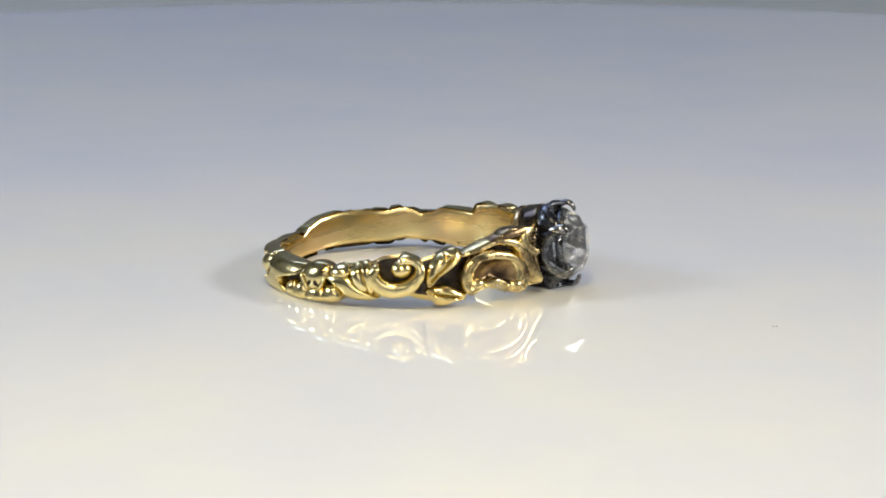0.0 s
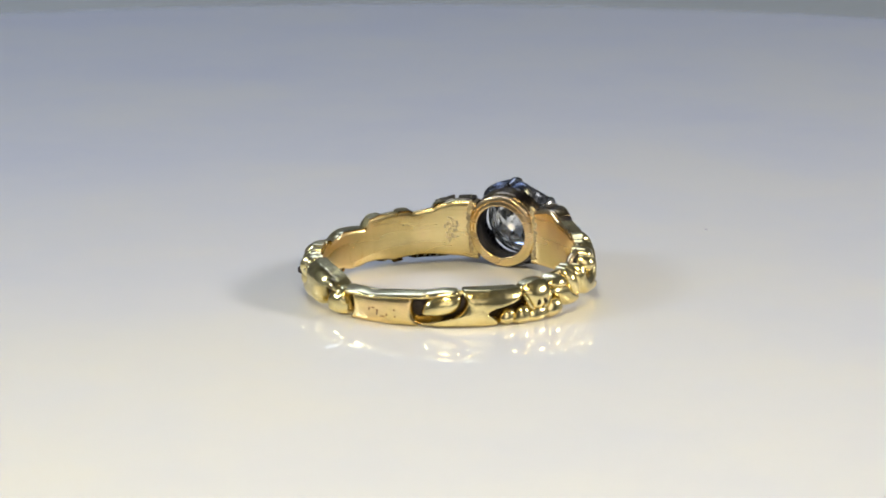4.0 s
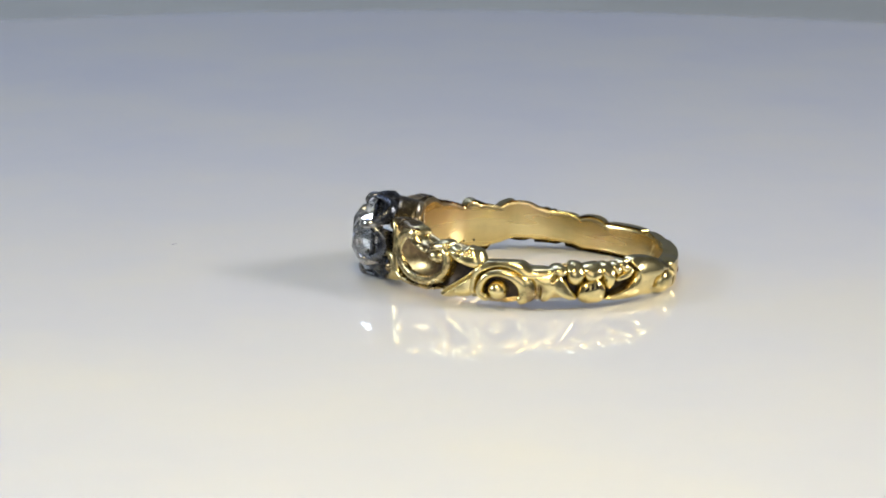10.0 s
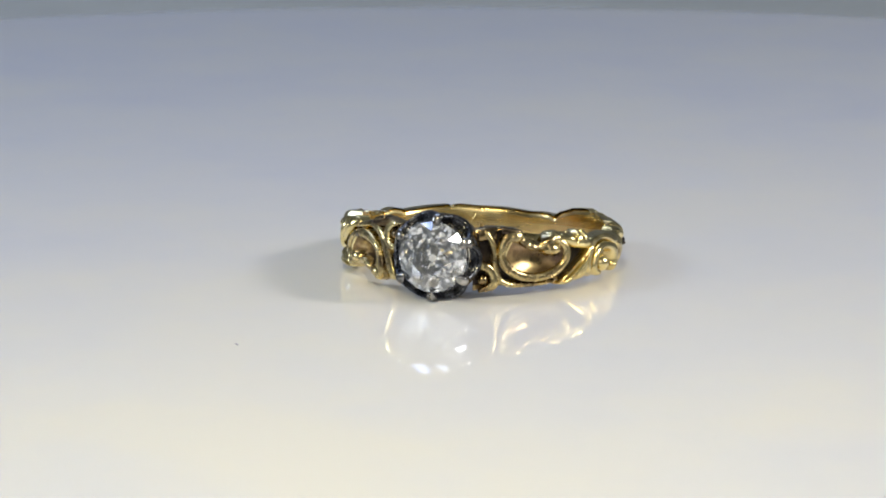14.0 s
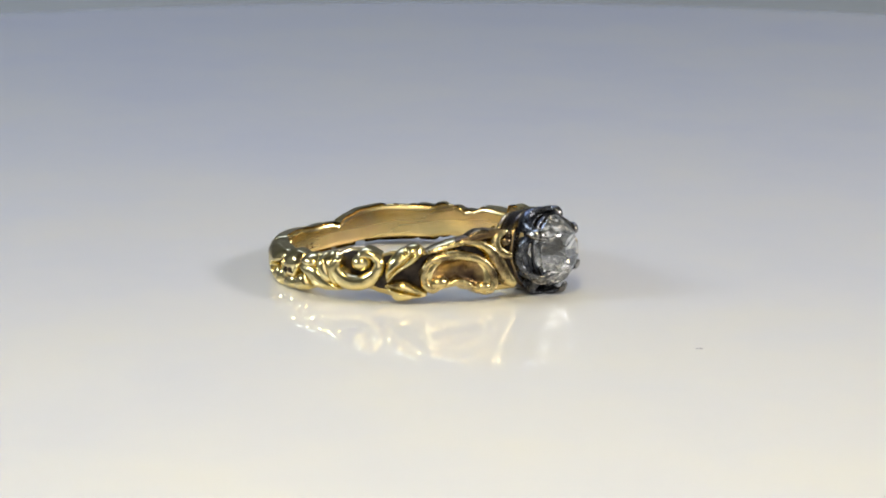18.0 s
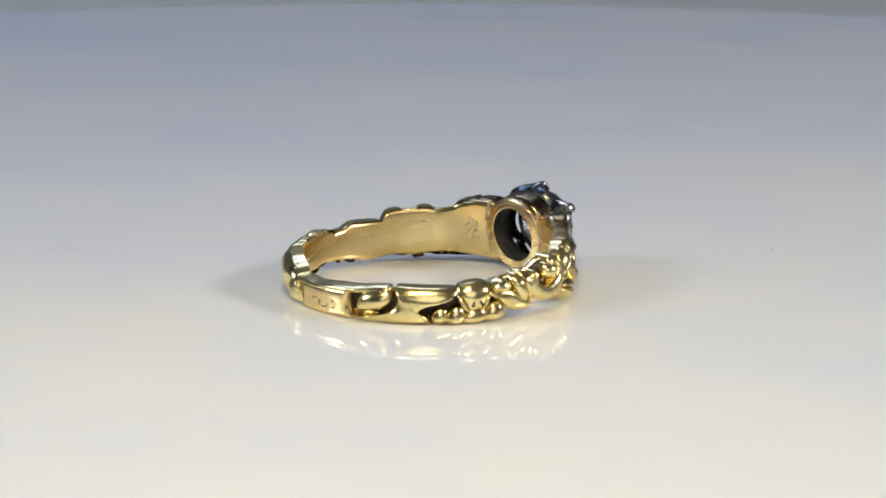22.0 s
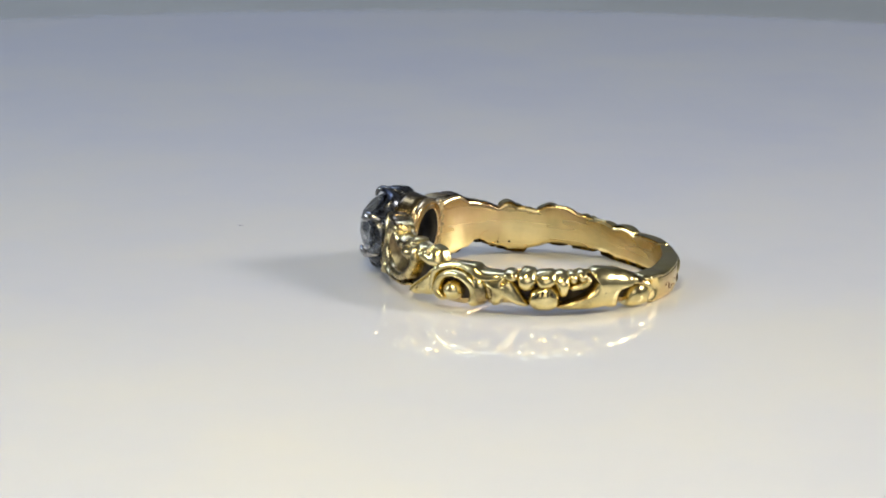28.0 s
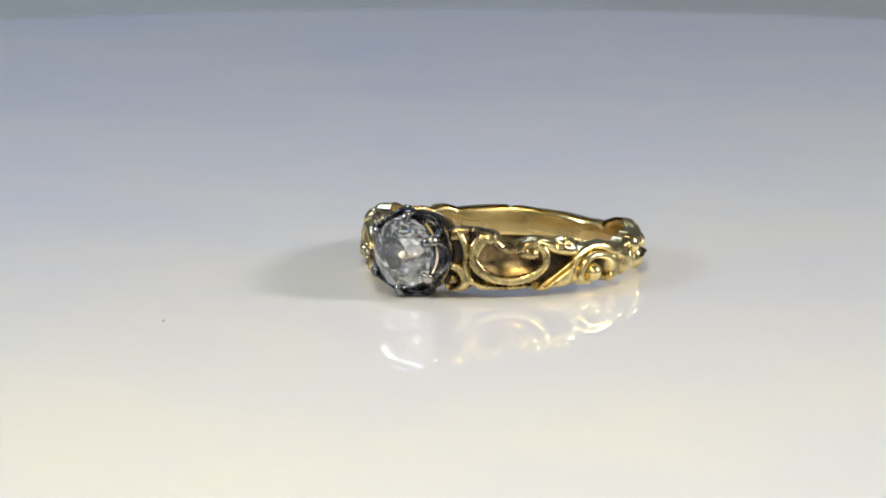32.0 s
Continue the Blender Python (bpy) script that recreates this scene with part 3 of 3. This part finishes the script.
# ---- inside of the band: solder seams, worn stamp, pinholes ----
def inner_dome(name, th, v, rs, rv, height, mat, label="", base=8.312, turn=0.0):
    rings, spokes, verts = 4, 14, []
    ca, sa = math.cos(turn * DEG), math.sin(turn * DEG)
    for i in range(rings + 1):
        rho = i / rings
        for k in range(spokes):
            a = 2 * math.pi * k / spokes
            x, y = rs * rho * math.cos(a), rv * rho * math.sin(a)
            r = base - height * (1 - rho ** 2) if i < rings else base + 0.1
            t = th * DEG + (x * ca - y * sa) / base
            verts.append((r * math.cos(t), r * math.sin(t), v + x * sa + y * ca))
    return part(name, verts, grid_faces(rings + 1, spokes, close_cols=True), mat, RING, label)


for th_, wide_, many_ in ((17.8, 0.5, 24), (-17.0, 0.9, 40)):
    for k in range(many_):
        v_ = -1.75 + 3.5 * k / (many_ - 1)
        inner_dome("solder_bead", th_ + random.uniform(-wide_, wide_) + 1.6 * math.copysign((v_ / 2.0) ** 2, -th_), v_, random.uniform(0.10, 0.24), random.uniform(0.10, 0.2),
                   random.uniform(0.015, 0.045), SOLDER, turn=random.uniform(0, 180))
for k in range(26):
    a_, q_ = 2 * math.pi * k / 26 * 5, math.sqrt((k + 0.5) / 26)
    inner_dome("stamp_bar", 26.0 + 3.3 * q_ * math.cos(a_), -0.1 + 0.85 * q_ * math.sin(a_), random.uniform(0.16, 0.30), random.uniform(0.06, 0.12),
               0.022, STAMP, turn=90 * (k % 2) + random.uniform(-15, 15))
inner_dome("pinhole", 308.8, -1.42, 0.085, 0.085, 0.035, PATINA, "tiny dark pinhole")
inner_dome("pinhole", 303.2, -1.36, 0.10, 0.10, 0.035, PATINA, "tiny dark pinhole")
inner_dome("pinhole", 179.3, -0.08, 0.08, 0.08, 0.03, PATINA, "tiny dark pinhole")
inner_dome("pinhole", 171.8, 0.56, 0.06, 0.06, 0.03, PATINA, "tiny dark pinhole")
inner_dome("pinhole", 178.4, -0.39, 0.05, 0.06, 0.03, PATINA, "tiny dark pinhole")
inner_dome("scratch", 202.7, 0.13, 0.93, 0.035, 0.035, GOLD, "bright scratch across the lining", turn=-61)
inner_dome("pinhole", 48.9, 0.45, 0.07, 0.05, 0.035, PATINA, "tiny dark pinhole")

# ---- the head: gold collet, dark silver crown with six claws, the stone ----
HY, HV = 0.12, -0.10


def head(x, r, a, sy=1.0):
    """A place round the stone's axis: along it, from it, degrees round it (0 is the side, 90 is up)."""
    lowest = 0.02 - LIFT - 0.105 * x                  # worn flat where it rests on the plate
    return (x, HY + r * sy * math.cos(a * DEG), max(HV + r * math.sin(a * DEG), lowest))


def turned(name, profile, mat, label="", steps=64, parent=None):
    verts = [head(x, r, 360 * k / steps) for k in range(steps) for x, r in profile]
    return part(name, verts, grid_faces(steps, len(profile), close_rows=True, close_cols=True), mat, parent or RING, label)


COLLET = turned("collet", [(7.92, 1.83), (7.85, 1.86), (7.83, 1.93), (7.88, 2.00), (7.90, 2.20), (7.93, 2.42), (8.00, 2.49), (8.3, 2.52), (8.3, 1.95)], GOLD_INNER, "gold tube open at the back of the stone")
turned("collet_wall", [(8.28, 2.50), (8.7, 2.60), (9.3, 2.70), (9.62, 2.72), (9.62, 2.12), (8.28, 1.96)], GOLD_DARK, "tarnished outside of the collet")
turned("collet_lining", [(7.90, 1.85), (9.6, 2.10), (9.6, 2.02), (7.92, 1.81)], HOLLOW, "inside of the collet, coloured near black for its shade")

CLAWS = (-144, -88, -32, 24, 82, 148)


def tube(name, path, cols, mat, label="", flat=1.0):
    """A rod along (axis, radius, angle, half width) with rounded ends."""
    verts, n = [], len(path)
    for i, (x, r, a, w) in enumerate(path):
        e = min(i, n - 1 - i) / 3
        w = w * math.sqrt(max(0.06, 1 - (1 - min(e, 1.0)) ** 2))
        lo, hi = path[max(i - 1, 0)], path[min(i + 1, n - 1)]
        dx, dr, da = hi[0] - lo[0], hi[1] - lo[1], (hi[2] - lo[2]) * DEG * r
        t = Vector((dx, dr, da)).normalized()
        u = t.cross(Vector((0, 1, 0)))
        u = u.normalized() if u.length > 1e-4 else Vector((0, 0, 1))
        q = t.cross(u)
        for j in range(cols):
            p = 2 * math.pi * j / cols
            o = u * (w * math.cos(p)) + q * (w * flat * math.sin(p))
            verts.append(head(x + o.x, r + o.y, a + o.z / r / DEG))
    return part(name, verts, grid_faces(n, cols, close_cols=True) + [tuple(range(cols)), tuple(range((n - 1) * cols, n * cols))], mat, RING, label)


def petal_point(mid, half, q, t, inner=0.0):
    """A place on one petal of the crown: q from side to side (-1 to 1), t from its foot to its lip (0 to 1)."""
    side = abs(q)
    x1, r1 = 10.22 + 1.28 * side ** 2.0, 3.00 - 0.24 * side ** 2.2
    e = math.sin(math.pi / 2 * t)
    a = mid + half * q * (0.74 + 0.25 * math.sin(math.pi / 2 * min(1.0, t * 1.1)))
    w = 0.04 * noise.noise(Vector((math.cos(a * DEG) * 2.3, math.sin(a * DEG) * 2.3, 1.7 + t)))
    return 9.42 + (x1 - 9.42) * t, 2.50 + (r1 - 2.50) * e + 0.10 * math.sin(math.pi * t) * (1 - 0.5 * side) + w - inner, a


def build_crown():
    """A lotus cup: six hollow petals that meet in claws over the stone, open between them lower down."""
    crown = turned("crown", [(9.2, 2.46), (9.45, 2.62), (9.62, 2.64), (9.66, 2.50), (9.5, 2.30), (9.25, 2.28)], SILVER, "dark oxidised silver crown of six open petals", 96)
    turned("seat", [(10.80, 2.36), (10.95, 2.41), (11.06, 2.38), (11.02, 2.28), (10.84, 2.24)], SILVER, "dark seat under the stone's edge")
    for c, d in zip(CLAWS, CLAWS[1:] + (216,)):
        mid, half = (c + d) / 2, (d - c) / 2
        verts, cols, rows = [], 25, 12
        for j in range(cols):
            q = -1 + 2 * j / (cols - 1)
            for i in range(rows):
                verts.append(head(*petal_point(mid, half, q, i / (rows - 1))))
            x1, r1, a1 = petal_point(mid, half, q, 1.0)
            x2, r2 = 10.58 + 0.34 * abs(q) ** 2, 2.40
            for i in range(rows):                             # the hollow, from the lip in to the seat
                k = i / (rows - 1)
                verts.append(head(x1 + (x2 - x1) * k - 0.16 * math.sin(math.pi * k), r1 - 0.16 + (r2 - r1 + 0.16) * k, a1))
        n = rows * 2
        part("crown_petal", verts, grid_faces(cols, n, close_cols=True) + [tuple(range(n)), tuple(range((cols - 1) * n, cols * n))], SILVER, RING, "dark hollow petal of the crown")
        path = []
        for q, t in [(-1 + 2 * k / 30, 1.0) for k in range(31)]:
            x, r, a = petal_point(mid, half, q, t, 0.14)
            path.append((x, r, a, 0.14 + 0.03 * noise.noise(Vector((a * 0.11, 4.0, t)))))
        tube("petal_rim", path, 8, SILVER, "rounded edge of a petal")
        path = [(*p[:2], c + p[2], p[3]) for p in spline([(10.3, 2.60, 0.0, 0.16), (10.8, 2.74, 0.0, 0.26), (11.2, 2.76, 0.3, 0.34), (11.48, 2.66, 0.6, 0.35), (11.66, 2.42, 0.3, 0.30), (11.76, 2.12, -0.3, 0.20)], 5)]
        tube("claw", path, 10, CLAW, "rubbed silver claw bent over the stone", flat=0.5)
    return crown


CROWN = build_crown()


def build_stone():
    """An old brilliant: octagonal table, kite and girdle facets, deep back with an open culet."""
    sy = 0.95
    pts = [head(12.48, 1.08, 22.5 + 45 * k, sy) for k in range(8)]
    pts += [head(12.02, 1.80, 45 * k, sy) for k in range(8)]
    pts += [head(11.28, 2.38 - 0.03 * (k % 2), 22.5 * k, sy) for k in range(16)]
    pts += [head(11.12, 2.38 - 0.03 * (k % 2), 22.5 * k, sy) for k in range(16)]
    pts += [head(10.40, 1.62, 22.5 + 45 * k, sy) for k in range(8)]
    pts += [head(9.78, 0.85, 45 * k, sy) for k in range(8)]
    pts += [head(9.32, 0.28, 22.5 + 45 * k, sy) for k in range(8)]
    T, M, G, H, P, Q, K = 0, 8, 16, 32, 48, 56, 64
    f = [tuple(range(8))]
    for k in range(8):
        k1, km = (k + 1) % 8, (k - 1) % 8
        f.append((T + km, T + k, M + k))                                   # star
        f.append((T + k, M + k1, G + (2 * k + 1) % 16, M + k))             # kite
        f.append((M + k, G + (2 * k + 1) % 16, G + 2 * k))                 # upper girdle
        f.append((M + k, G + 2 * k, G + (2 * k - 1) % 16))
        f.append((P + k, H + 2 * k, H + (2 * k + 1) % 16))                 # lower girdle
        f.append((P + k, H + (2 * k + 1) % 16, H + (2 * k + 2) % 16))
        f.append((P + km, H + 2 * k, P + k))                               # back facets
        f.append((P + km, P + k, Q + k))
        f.append((P + k, Q + k1, K + k, Q + k))
        f.append((Q + k, K + km, K + k))
    for k in range(16):
        f.append((G + k, G + (k + 1) % 16, H + (k + 1) % 16, H + k))
    f.append(tuple(K + k for k in range(8)))
    ca, sa = math.cos(4.5 * DEG), math.sin(4.5 * DEG)     # the stone sits slightly askew
    pts = [(11.2 + (x - 11.2) * ca - (y - HY) * sa, HY + (x - 11.2) * sa + (y - HY) * ca, v) for x, y, v in pts]
    rng = random.Random(5)                                # hand-cut: no two facets quite alike
    pts = [tuple(c + rng.uniform(-0.035, 0.035) for c in p) for p in pts]
    part("diamond", pts, f, DIAMOND, RING, "clear old-cut round diamond with large facets", smooth=False)


build_stone()

# small pieces belong to the part that carries them
CARRIED = {"claw": CROWN, "petal_rim": CROWN, "crown_petal": CROWN, "seat": CROWN, "collet_wall": COLLET, "collet_lining": COLLET, "engraved_bar": PLAQUE,
           "solder_bead": LINING, "stamp_bar": LINING, "pinhole": LINING, "scratch": LINING}
for ob_ in list(RING.children):
    kind_ = ob_.name.split(".")[0]
    if kind_ in CARRIED:
        ob_.parent = CARRIED[kind_]


# ---- lint lying on the plate ----
def build_lint(name, x, y, size, turn):
    path = spline([(-0.5, 0.1, 0.2), (-0.2, -0.15, 0.5), (0.1, 0.1, 0.6), (0.3, -0.05, 0.5), (0.5, 0.2, 0.2)], 4)
    verts = []
    for px, py, w in path:
        for j in range(6):
            p = 2 * math.pi * j / 6
            verts.append((px * size, (py + 0.12 * w * math.cos(p)) * size, 0.1 * size * w * (1 + math.sin(p))))
    ob = new(name, mesh_of(name, verts, grid_faces(len(path), 6, close_cols=True), DUST))
    tagged(ob, "tiny grey fleck of lint lying on the white plate", "lint", group="lint on the plate")
    return ob, Matrix.Translation((x * mm, y * mm, 0.00002)) @ pose(0, 0, 0, 0, 0, turn)


LINT = [build_lint("lint", 18.99, -12.88, 0.5, 20)]


# ---- all of it turns with the plate ----
def motions():
    times = [0.25 * k for k in range(int(SECONDS * 4) + 1)]
    spin = [(t, pose(0, 0, 0, 0, 0, 360 * t / PERIOD)) for t in times]
    rest = Matrix.Translation(CENTRE + Vector((0, 0, LIFT * mm))) @ pose(0, 0, 0, 0, 0, AIM) @ pose(0, 0, 0, 0, LEAN, 0)
    walk(TURNTABLE, spin)
    walk(RING, [(t, m @ rest) for t, m in spin])
    for ob, m0 in LINT:
        walk(ob, [(t, m @ m0) for t, m in spin])


motions()
